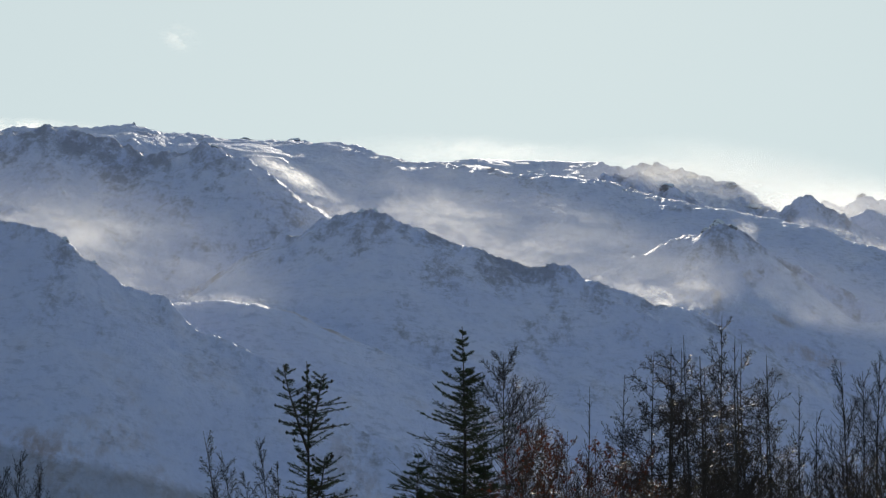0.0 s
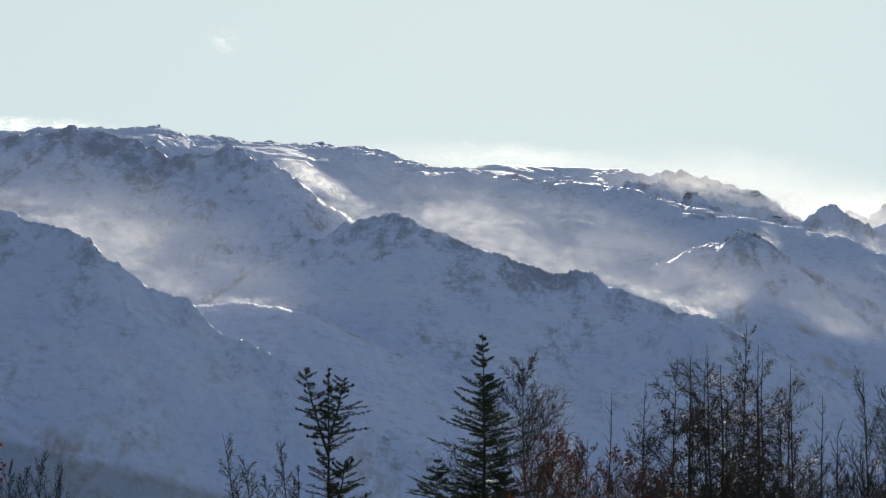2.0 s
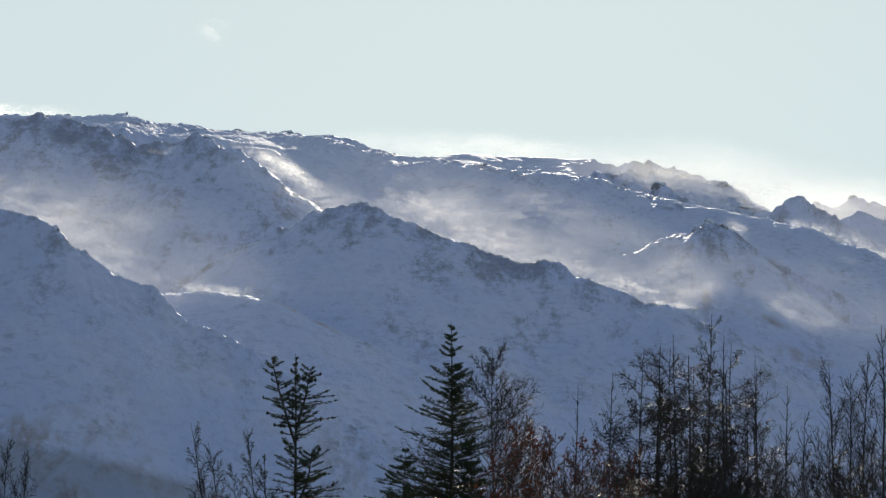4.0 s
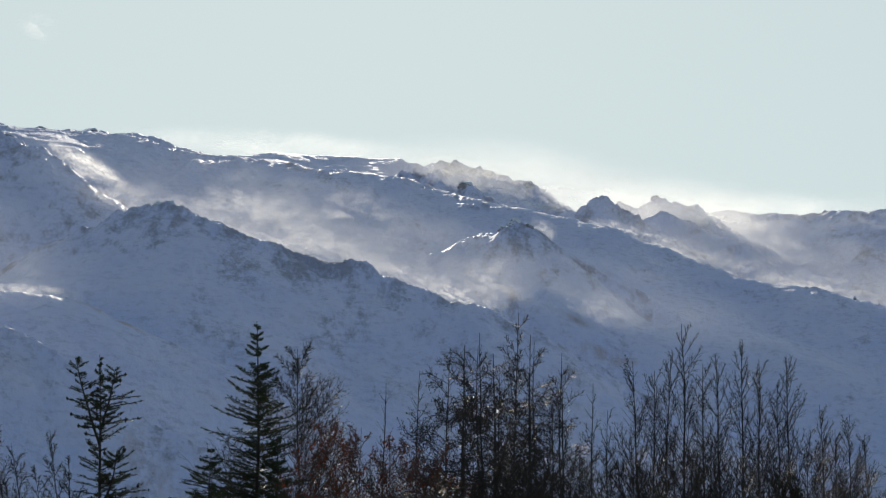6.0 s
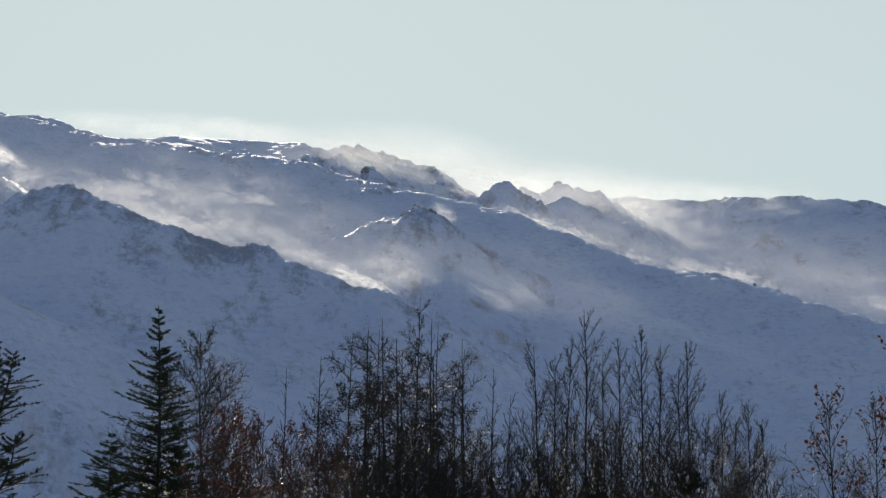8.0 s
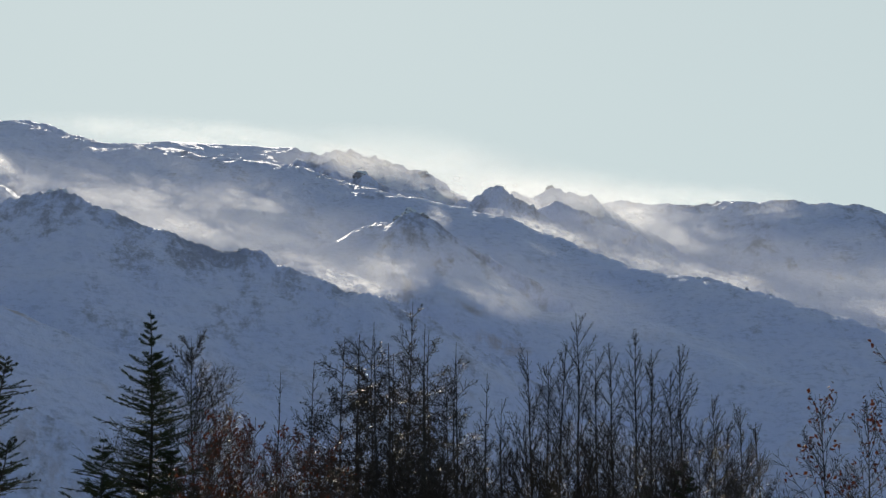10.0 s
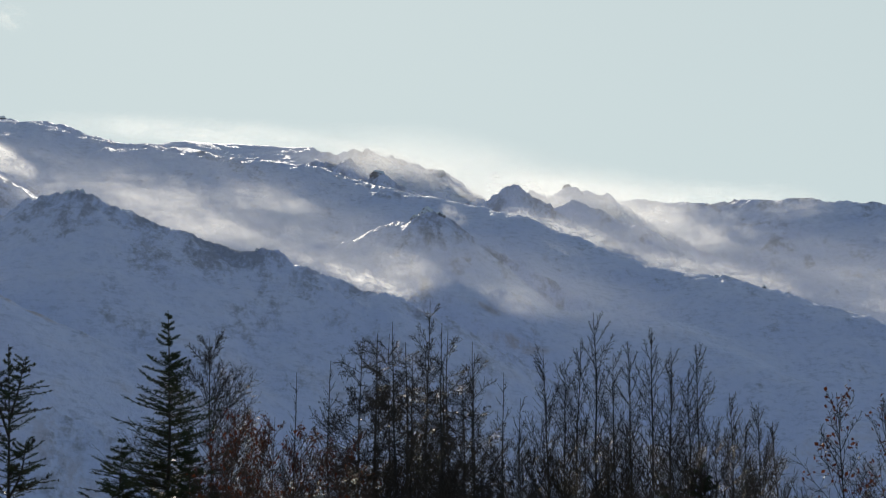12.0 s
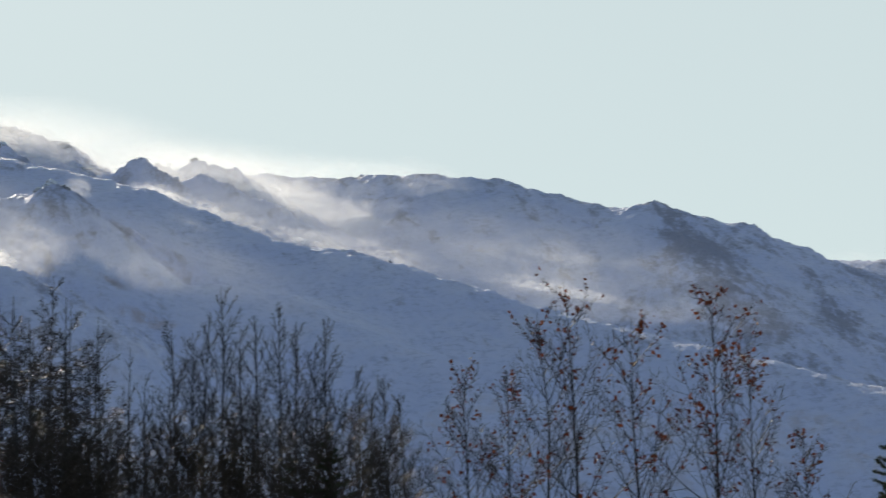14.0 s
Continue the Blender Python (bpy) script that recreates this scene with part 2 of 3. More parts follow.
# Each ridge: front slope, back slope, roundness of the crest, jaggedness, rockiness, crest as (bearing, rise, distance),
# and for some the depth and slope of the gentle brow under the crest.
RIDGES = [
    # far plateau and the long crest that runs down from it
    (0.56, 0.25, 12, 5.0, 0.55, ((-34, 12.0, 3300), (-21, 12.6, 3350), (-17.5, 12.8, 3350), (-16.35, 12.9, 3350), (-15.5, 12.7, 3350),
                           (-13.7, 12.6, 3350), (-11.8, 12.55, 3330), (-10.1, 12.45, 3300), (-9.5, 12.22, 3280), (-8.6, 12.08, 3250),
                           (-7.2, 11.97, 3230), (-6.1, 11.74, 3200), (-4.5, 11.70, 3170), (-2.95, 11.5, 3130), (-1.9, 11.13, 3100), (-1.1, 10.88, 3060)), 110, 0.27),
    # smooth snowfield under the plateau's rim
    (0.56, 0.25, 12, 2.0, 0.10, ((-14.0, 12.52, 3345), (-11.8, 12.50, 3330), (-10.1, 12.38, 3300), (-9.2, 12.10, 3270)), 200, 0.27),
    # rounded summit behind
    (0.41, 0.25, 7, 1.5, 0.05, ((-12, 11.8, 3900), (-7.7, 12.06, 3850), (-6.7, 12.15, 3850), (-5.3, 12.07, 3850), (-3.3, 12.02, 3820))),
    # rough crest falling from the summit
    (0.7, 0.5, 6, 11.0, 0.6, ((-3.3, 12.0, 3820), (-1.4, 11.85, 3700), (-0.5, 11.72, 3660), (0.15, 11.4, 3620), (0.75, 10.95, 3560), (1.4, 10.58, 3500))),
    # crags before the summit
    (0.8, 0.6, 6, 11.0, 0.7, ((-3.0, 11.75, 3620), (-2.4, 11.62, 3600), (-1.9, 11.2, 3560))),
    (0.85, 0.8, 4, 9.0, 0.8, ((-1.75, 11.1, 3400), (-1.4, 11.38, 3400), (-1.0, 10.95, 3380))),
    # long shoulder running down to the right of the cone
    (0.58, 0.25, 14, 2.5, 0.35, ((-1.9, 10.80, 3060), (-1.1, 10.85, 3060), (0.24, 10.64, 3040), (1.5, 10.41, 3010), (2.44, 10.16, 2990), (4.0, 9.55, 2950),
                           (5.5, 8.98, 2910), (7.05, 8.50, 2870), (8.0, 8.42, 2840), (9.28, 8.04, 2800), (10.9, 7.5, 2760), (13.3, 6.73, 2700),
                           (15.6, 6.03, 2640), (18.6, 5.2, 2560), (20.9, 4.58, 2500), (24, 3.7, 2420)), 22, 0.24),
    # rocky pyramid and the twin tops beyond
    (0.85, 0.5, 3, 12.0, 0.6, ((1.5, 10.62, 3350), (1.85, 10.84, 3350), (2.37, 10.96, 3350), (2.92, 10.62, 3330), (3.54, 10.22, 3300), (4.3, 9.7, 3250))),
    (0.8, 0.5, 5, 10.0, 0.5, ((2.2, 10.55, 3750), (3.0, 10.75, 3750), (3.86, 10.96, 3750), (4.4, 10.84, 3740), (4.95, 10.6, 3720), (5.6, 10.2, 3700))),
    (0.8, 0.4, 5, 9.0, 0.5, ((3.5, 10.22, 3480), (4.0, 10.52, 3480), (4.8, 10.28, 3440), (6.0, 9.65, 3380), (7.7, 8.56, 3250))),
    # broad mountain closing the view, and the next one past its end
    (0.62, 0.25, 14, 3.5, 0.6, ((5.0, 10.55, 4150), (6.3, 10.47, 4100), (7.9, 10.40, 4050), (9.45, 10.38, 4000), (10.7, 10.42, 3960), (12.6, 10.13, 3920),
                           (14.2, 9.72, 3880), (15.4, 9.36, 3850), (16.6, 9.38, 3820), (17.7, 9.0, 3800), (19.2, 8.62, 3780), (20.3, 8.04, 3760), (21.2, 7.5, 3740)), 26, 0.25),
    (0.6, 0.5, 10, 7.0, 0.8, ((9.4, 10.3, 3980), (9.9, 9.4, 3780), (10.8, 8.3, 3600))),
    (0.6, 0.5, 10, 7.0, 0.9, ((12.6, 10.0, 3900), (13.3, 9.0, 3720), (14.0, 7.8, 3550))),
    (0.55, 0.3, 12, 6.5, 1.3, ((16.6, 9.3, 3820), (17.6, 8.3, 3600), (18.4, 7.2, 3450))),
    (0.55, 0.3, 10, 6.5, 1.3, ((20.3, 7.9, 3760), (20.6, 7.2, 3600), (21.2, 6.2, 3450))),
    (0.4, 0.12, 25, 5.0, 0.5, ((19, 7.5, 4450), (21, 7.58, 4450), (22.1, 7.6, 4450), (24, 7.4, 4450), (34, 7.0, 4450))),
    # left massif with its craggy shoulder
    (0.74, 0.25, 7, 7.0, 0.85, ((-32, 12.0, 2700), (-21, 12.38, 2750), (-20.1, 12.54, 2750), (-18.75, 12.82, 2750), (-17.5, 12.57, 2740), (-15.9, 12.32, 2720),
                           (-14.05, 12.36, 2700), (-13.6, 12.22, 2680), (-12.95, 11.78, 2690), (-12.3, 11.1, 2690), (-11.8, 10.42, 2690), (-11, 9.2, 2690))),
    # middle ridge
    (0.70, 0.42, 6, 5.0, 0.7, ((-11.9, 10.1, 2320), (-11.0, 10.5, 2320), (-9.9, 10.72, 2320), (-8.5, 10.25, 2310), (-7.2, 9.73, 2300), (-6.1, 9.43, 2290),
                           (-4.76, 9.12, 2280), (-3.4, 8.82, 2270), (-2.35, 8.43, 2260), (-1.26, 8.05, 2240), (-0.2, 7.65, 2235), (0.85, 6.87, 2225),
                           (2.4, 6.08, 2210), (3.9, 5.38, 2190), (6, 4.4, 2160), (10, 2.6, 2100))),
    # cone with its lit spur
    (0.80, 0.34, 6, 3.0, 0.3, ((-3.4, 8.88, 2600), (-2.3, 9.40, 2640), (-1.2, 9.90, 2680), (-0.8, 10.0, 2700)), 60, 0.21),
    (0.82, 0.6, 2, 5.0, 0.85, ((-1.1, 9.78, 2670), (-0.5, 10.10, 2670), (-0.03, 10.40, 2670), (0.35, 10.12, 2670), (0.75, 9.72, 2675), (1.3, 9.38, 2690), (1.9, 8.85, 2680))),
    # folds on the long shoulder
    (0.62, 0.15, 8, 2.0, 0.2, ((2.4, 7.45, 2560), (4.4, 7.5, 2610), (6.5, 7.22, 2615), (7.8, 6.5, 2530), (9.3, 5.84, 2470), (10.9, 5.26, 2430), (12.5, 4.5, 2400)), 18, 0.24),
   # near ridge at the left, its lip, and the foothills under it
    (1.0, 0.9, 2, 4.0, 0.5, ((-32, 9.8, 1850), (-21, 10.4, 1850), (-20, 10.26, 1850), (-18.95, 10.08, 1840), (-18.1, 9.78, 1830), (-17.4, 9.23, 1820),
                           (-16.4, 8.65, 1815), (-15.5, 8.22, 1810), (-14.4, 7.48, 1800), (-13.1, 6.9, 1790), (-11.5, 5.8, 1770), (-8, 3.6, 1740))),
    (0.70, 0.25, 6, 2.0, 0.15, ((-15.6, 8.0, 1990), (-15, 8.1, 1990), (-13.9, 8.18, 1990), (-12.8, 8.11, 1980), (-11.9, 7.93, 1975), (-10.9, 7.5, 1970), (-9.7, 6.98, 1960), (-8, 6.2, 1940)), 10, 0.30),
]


# Patches where brown tussock stands out of the snow: bearing, distance, half-length, half-depth.
TUSSOCK = ((1.6, 2500, 50, 30), (2.6, 2460, 60, 34), (5.6, 2620, 70, 26), (-10.9, 1965, 40, 20), (-12.8, 1978, 50, 16), (-17.2, 1560, 40, 26), (-18.6, 1600, 36, 24),
           (-14.6, 2330, 60, 40), (-12.9, 2420, 50, 36), (8.0, 3560, 90, 60), (11.5, 3600, 90, 60), (-6.5, 1900, 60, 26))


def land(x, y):
    """Height, rockiness and tussock of the land at x, y."""
    r = np.hypot(x, y)
    z = np.where(r < 300, 0.0, (r - 300) * 0.012) + np.clip((r - 120) / 400, 0, 1) * fbm(x, y, 180, 5, 4) * 5
    rocky = np.zeros_like(z)
    soft = fbm(x, y, 260, 21, 4)
    wx, wy = fbm(x, y, 120, 61, 4) * 22, fbm(x, y, 120, 71, 4) * 22
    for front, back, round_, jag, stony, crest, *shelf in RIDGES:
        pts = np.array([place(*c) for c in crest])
        best, near = np.full_like(z, -1e9), np.full_like(z, 1e9)
        for a, b in zip(pts[:-1], pts[1:]):
            d = b[:2] - a[:2]
            free = ((x - a[0]) * d[0] + (y - a[1]) * d[1]) / (d @ d)
            t = np.clip(free, 0, 1)
            past = np.abs(free - t) * math.sqrt(d @ d)
            qx, qy = a[0] + t * d[0], a[1] + t * d[1]
            away = np.hypot(x - qx, y - qy)
            side = np.clip((np.hypot(qx, qy) - r) / 12 + 0.5, 0, 1)
            fade = np.clip(away / 150, 0, 1)
            slope = back + (front * (1 + 0.13 * fade * soft) - back) * side
            slope = slope + (np.maximum(slope, 0.6) - slope) * np.clip(past / (away + 1) * 1.6, 0, 1)
            reach = np.sqrt(away ** 2 + round_ ** 2) - round_
            h = a[2] + t * (b[2] - a[2]) - slope * reach
            if shelf:
                ease, gentle = shelf
                h = h + side * (front - gentle) * ease * (1 - np.exp(-reach / ease)) * np.clip(1 - past / (away + 1) * 1.6, 0, 1)
            near = np.where(h > best, away, near)
            best = np.maximum(best, h)
        best += jag * (0.35 + 0.65 * np.exp(-near / 90)) * (fbm(x + wx * 0.3, y + wy * 0.3, 44, 31, 5, 0.62) * 0.8 - 0.1)
        k = 6.0
        more = 1 / (1 + np.exp(-np.clip((best - z) / k, -40, 40)))
        rocky = rocky * (1 - more) + more * stony * (0.35 + 0.65 * np.exp(-near / 110))
        z = np.maximum(z, best) + k * np.log1p(np.exp(-np.abs(best - z) / k)) * 0.6
    # gullies and drifts
    far = np.clip((r - 800) / 600, 0, 1)
    ridged = 1 - np.abs(fbm(x + wx, y + wy, 90, 41, 4))
    z = z + far * (ridged - 0.6) * 5.5 * (0.3 + rocky * 1.4) + far * rocky * fbm(x, y, 24, 91, 4, 0.6) * 3.4
    tuss = np.clip(1.2 - z / 330, 0, 1) * far * 0.4
    for bearing, d, long_, deep in TUSSOCK:
        cx, cy = d * math.sin(radians(bearing)), d * math.cos(radians(bearing))
        tuss = tuss + 0.6 * np.exp(-((x - cx) / (long_ * 0.7)) ** 2 - ((y - cy) / (deep * 0.45)) ** 2)
    field = np.clip((1450 - r) / 150 + fbm(x, y, 80, 83, 3) * 0.4, 0, 1)
    # foot of the near hill, darkened part way to the grass colour
    bearing, rise = np.degrees(np.arctan2(x, y)), np.degrees(np.arctan2(z, r))
    foot = np.clip((4.4 - (bearing + 19.7) * 0.23 - rise) / 0.16 + fbm(x, y, 60, 87, 3) * 0.5, 0, 1) * np.clip((-12 - bearing) / 2, 0, 1)
    field = np.maximum(field, 0.36 * foot)
    return z, rocky, tuss, field


def polar_sheet():
    bearings = np.radians(np.concatenate([np.arange(-180, -40, 4.0), np.arange(-40, -22, 0.6), np.arange(-22, 24, 0.042), np.arange(24, 42, 0.6), np.arange(42, 180, 4.0)]))
    rings = np.concatenate([[0.05, 6.0], np.arange(20, 300, 20.0), np.arange(300, 850, 25.0), np.arange(850, 1500, 6.0), np.arange(1500, 2400, 4.0), np.arange(2400, 4200, 5.5), np.arange(4200, 4960, 12.0)])
    B, D = np.meshgrid(bearings, rings)
    x, y = (D * np.sin(B)).ravel(), (D * np.cos(B)).ravel()
    z, rocky, tuss, field = land(x, y)
    n, m = len(bearings), len(rings)
    i, j = np.meshgrid(np.arange(n), np.arange(m - 1))
    i2 = (i + 1) % n
    quads = np.stack([j * n + i, (j + 1) * n + i, (j + 1) * n + i2, j * n + i2], -1).reshape(-1, 4)[:, ::-1]
    me = bpy.data.meshes.new("ground")
    me.vertices.add(len(x))
    me.vertices.foreach_set("co", np.stack([x, y, z], -1).astype(np.float32).ravel())
    me.loops.add(quads.size)
    me.loops.foreach_set("vertex_index", quads.astype(np.int32).ravel())
    me.polygons.add(len(quads))
    me.polygons.foreach_set("loop_start", np.arange(0, quads.size, 4, dtype=np.int32))
    me.update(calc_edges=True)
    for name, v in (("rock", rocky), ("tussock", tuss), ("field", field)):
        me.attributes.new(name, "FLOAT", "POINT").data.foreach_set("value", v.astype(np.float32))
    slope = np.diff(z.reshape(m, n), axis=0) / np.diff(rings)[:, None]
    bend = np.zeros_like(slope)
    bend[1:] = np.maximum(bend[1:], slope[:-1] - slope[1:])
    bend[:-1] = np.maximum(bend[:-1], slope[:-1] - slope[1:])
    me.polygons.foreach_set("use_smooth", (bend < 0.3).ravel())
    me.materials.append(SNOW)
    ob = new("ground", me)
    tagged(ob, "wind-scoured snow slopes with bare rock above winter pasture", "mountain", kind="structure")
    return ob


polar_sheet()


def height(x, y):
    return float(land(np.array([float(x)]), np.array([float(y)]))[0][0])


# ---- crags along the crests ----
def crag(bearing, d, wide, tall, seed, label="frost-dusted rock outcrop on the snowy crest"):
    rng = random.Random(seed)
    wide, tall = wide * 0.85, tall * 0.8
    b = radians(bearing)
    x, y = d * math.sin(b), d * math.cos(b)
    bm = bmesh.new()
    bmesh.ops.create_icosphere(bm, subdivisions=4, radius=1.0)
    cuts = [(Vector((rng.uniform(-1, 1), rng.uniform(-1, 1), rng.uniform(-0.1, 1))).normalized(), rng.uniform(0.55, 0.92)) for _ in range(14)]
    for v in bm.verts:
        for way, reach in cuts:
            over = v.co.dot(way) - reach
            if over > 0:
                v.co -= way * over * 0.92
        v.co *= 1 + 0.22 * noise.fractal(v.co * 1.6 + Vector((seed, 0, 0)), 1.0, 2.0, 5)
        v.co = Vector((v.co.x * wide * 0.5, v.co.y * wide * 0.45, v.co.z * tall))
    me = bpy.data.meshes.new("rock_outcrop")
    bm.to_mesh(me)
    bm.free()
    me.materials.append(ROCK)
    ob = new("rock_outcrop", me)
    ob.location = (x, y, height(x, y) - tall * 0.42)
    ob.rotation_euler = (0, 0, rng.uniform(0, 6))
    tagged(ob, label, "rock", "crags along the crests")


crag(-16.35, 3350, 30, 22, 1), crag(-15.75, 3350, 34, 9, 2), crag(-14.45, 3350, 26, 12, 3), crag(-13.2, 3340, 40, 7, 4)
crag(-11.9, 3330, 44, 11, 5), crag(-10.2, 3300, 50, 13, 6), crag(-9.75, 3295, 34, 9, 7), crag(-18.7, 2750, 20, 6, 8)
crag(-14.1, 2700, 18, 6, 9), crag(-13.5, 2690, 22, 8, 10), crag(-12.6, 2690, 18, 7, 11)
crag(-9.95, 2320, 20, 9, 12), crag(-9.6, 2318, 16, 7, 13), crag(-8.45, 2310, 16, 6, 14), crag(-4.75, 2280, 12, 6, 15), crag(-3.4, 2270, 12, 5, 16)
crag(-18.15, 1830, 14, 9, 17), crag(-17.35, 1820, 11, 5, 18), crag(-0.05, 2666, 26, 11, 19), crag(0.3, 2665, 22, 8, 20), crag(-0.35, 2665, 22, 6, 41)
crag(-1.4, 3400, 38, 14, 26), crag(-2.35, 3555, 46, 17, 27), crag(-3.5, 3600, 34, 9, 28)
crag(-1.25, 3692, 44, 12, 42), crag(-0.75, 3672, 40, 12, 43), crag(-0.2, 3642, 38, 11, 44), crag(0.3, 3605, 34, 11, 45), crag(0.95, 3535, 40, 9, 46)
crag(9.25, 2800, 14, 10, 32), crag(8.0, 2840, 16, 6, 33), crag(9.9, 2785, 10, 5, 34), crag(16.6, 3820, 26, 8, 35), crag(19.3, 3780, 22, 9, 37), crag(3.84, 3750, 24, 9, 24)


# ---- blowing snow ----
DRIFTS = []
WIND = Vector((14.5, -2.5, -0.6))


def sheet_mesh(length, tall, seed):
    nx, nz = 48, 12
    verts, faces = [], []
    for k in range(nz + 1):
        for i in range(nx + 1):
            u, v = (i / nx - 0.5) * length, (k / nz - 0.5) * tall
            bulge = noise.noise(Vector((u / tall * 0.7, v / tall * 1.4, seed * 3.7))) * tall * 0.35
            verts.append((u, bulge, v))
    for k in range(nz):
        for i in range(nx):
            q = k * (nx + 1) + i
            faces.append((q, q + 1, q + nx + 2, q + nx + 1))
    me = bpy.data.meshes.new("veil")
    me.from_pydata(verts, [], faces)
    me.polygons.foreach_set("use_smooth", np.ones(len(faces), dtype=bool))
    return me


def spindrift(bearing, rise, d, wide, tall, tilt, density, label="thin plume of backlit snow blown over the slope", even=0.05, layers=2):
    """A plume of wind-blown snow: loose veils that slide along the wind through the place where snow is lifted."""
    c = Vector(place(bearing, rise, d))
    w, h = d * math.tan(radians(wide)) * 1.35, d * math.tan(radians(tall)) * 1.45
    root = new("snow_plume")
    root.location = c
    tagged(root, label, "blowing snow", group="plumes of blowing snow")
    mat = drift_mat(c, w, h, tilt, density, True, even)
    for k in range(layers):
        run = WIND * (0.8 + 0.5 * k) * 14
        ob = new("veil", sheet_mesh(2 * w + abs(run.x) + 20, h * 2 + abs(run.z) + 10, len(DRIFTS) * 2 + k))
        ob.data.materials.append(mat)
        ob.parent = root
        turn = (0, 0, -bearing * 0.5)
        DRIFTS.append((ob, Vector((0, (k - 0.5) * 40, 0)), run, turn))


spindrift(-6.69, 9.88, 2450, 3.7, 0.62, -17, .34)
spindrift(-7.64, 10.68, 2780, 1.86, 0.50, -8, .24)
spindrift(-4.49, 10.52, 2800, 1.55, 0.60, -10, .26)
spindrift(-6.06, 9.81, 2600, 2.64, 0.60, -10, .22)
spindrift(-3.2, 8.90, 2330, 1.5, 0.24, -18, .24)
# dense: plume plus the sunlit snow band at the cone's base
spindrift(-1.6, 8.27, 2330, 1.4, 0.26, -20, .80)
spindrift(-0.7, 8.7, 2330, 0.95, 0.55, -14, .24)
spindrift(-0.2, 8.25, 2335, 1.3, 0.36, -16, .13)
spindrift(-12.18, 11.67, 2880, 1.24, 0.40, -27, .62)
# narrow and dense: drift plus the sunlit stripe of ground beside the massif
spindrift(-12.05, 11.80, 2790, 0.95, 0.15, -26, .95)
spindrift(-11.6, 11.50, 2800, 0.95, 0.20, -27, .6)
spindrift(3.84, 9.62, 3120, 1.55, 0.30, -18, .60)
# plume that also draws the sunlit line of ground below the pyramid
spindrift(3.1, 9.85, 3060, 1.2, 0.22, -22, .80)
spindrift(6.14, 8.82, 3080, 2.64, 0.34, -16, .42)
spindrift(8.42, 8.31, 3000, 1.86, 0.36, -14, .40)
spindrift(-0.62, 11.15, 3550, 1.17, 0.70, -30, .50)
spindrift(3.22, 10.26, 3620, 1.09, 0.80, -35, .50)
spindrift(0.64, 10.76, 3480, 0.93, 0.50, -25, .45)
spindrift(5.40, 10.20, 3900, 2.02, 0.60, -8, .40)
spindrift(7.09, 9.72, 3700, 3.11, 1.10, -15, .26)
spindrift(0.71, 10.10, 2745, 0.40, 0.22, -30, .40)
spindrift(1.94, 7.88, 2300, 1.6, 0.45, -12, .14)
spindrift(2.4, 7.95, 2520, 1.1, 0.42, -30, .13)
spindrift(3.4, 7.5, 2560, 1.2, 0.26, -20, .18)
spindrift(3.63, 8.90, 2840, 0.70, 0.35, -25, .24)
spindrift(-19.40, 10.24, 1960, 3.11, 0.85, -8, .30)
spindrift(-16.73, 8.81, 1900, 2.33, 0.80, -28, .26)
spindrift(-13.45, 8.14, 2060, 1.86, 0.26, -4, .40)
# thin veil that adds to the sunlit strip of snow on the lip
spindrift(-13.5, 8.20, 2030, 1.7, 0.12, -3, .30)
spindrift(-11.32, 10.65, 2600, 1.40, 0.50, 10, .32)
spindrift(-15.28, 11.64, 2640, 0.93, 0.37, 10, .22)
spindrift(13.6, 7.18, 2900, 2.4, 0.18, -14, .30)
spindrift(13.9, 7.12, 2880, 1.5, 0.09, -13, .45)
spindrift(17.91, 6.49, 3300, 1.86, 0.30, -5, .30)
spindrift(10.69, 9.78, 3850, 1.86, 0.70, -30, .20)
spindrift(21.76, 7.14, 4300, 1.71, 0.60, 0, .25)
spindrift(-1.2, 11.40, 3500, 1.7, 0.45, -22, .45, even=0.4)
spindrift(6.0, 9.95, 3640, 2.2, 0.55, -22, .32, even=0.3)
# sheets of skyline drift that also whiten the sky as the sun's glow
GLOW = "bright backlit snow and sun glow along the skyline"
spindrift(1.0, 11.0, 4000, 3.2, 1.10, -18, .27, GLOW, 0.4)
spindrift(4.27, 10.83, 3950, 2.4, 0.55, -5, .28, GLOW, 0.4)
spindrift(-6.41, 12.32, 3950, 4.2, 0.36, -4, .26, GLOW, 0.3)
spindrift(6.31, 10.60, 4300, 4.2, 0.36, -3, .22, GLOW, 0.3)
spindrift(-20.13, 12.74, 3650, 2.49, 0.20, 1, .6, GLOW)
# wide sheets of drift that also stand in for aerial haze, paling slopes behind
VEIL = "wide faint veil of drifting snow and aerial haze in the valley"
spindrift(-7.0, 10.4, 2480, 6.0, 1.5, -12, .16, VEIL, 0.15)
spindrift(-1.6, 9.0, 2315, 2.8, 1.1, -16, .12, VEIL, 0.2)
spindrift(3.0, 8.3, 2330, 4.0, 0.9, -18, .06, VEIL, 0.4)
spindrift(-17.0, 9.8, 1950, 4.8, 1.6, -18, .15, VEIL, 0.25)
spindrift(7.0, 9.0, 3140, 5.0, 1.5, -16, .17, VEIL, 0.3)
spindrift(14.5, 7.6, 2950, 5.5, 1.3, -14, .14, VEIL, 0.25)
spindrift(1.0, 10.9, 3580, 5.0, 1.3, -12, .34, VEIL, 0.4)


# ---- trees in the foreground ----
def part(name, me, material, parent, label=""):
    ob = new(name, me)
    me.materials.append(material)
    ob.parent = parent
    return tagged(ob, label)


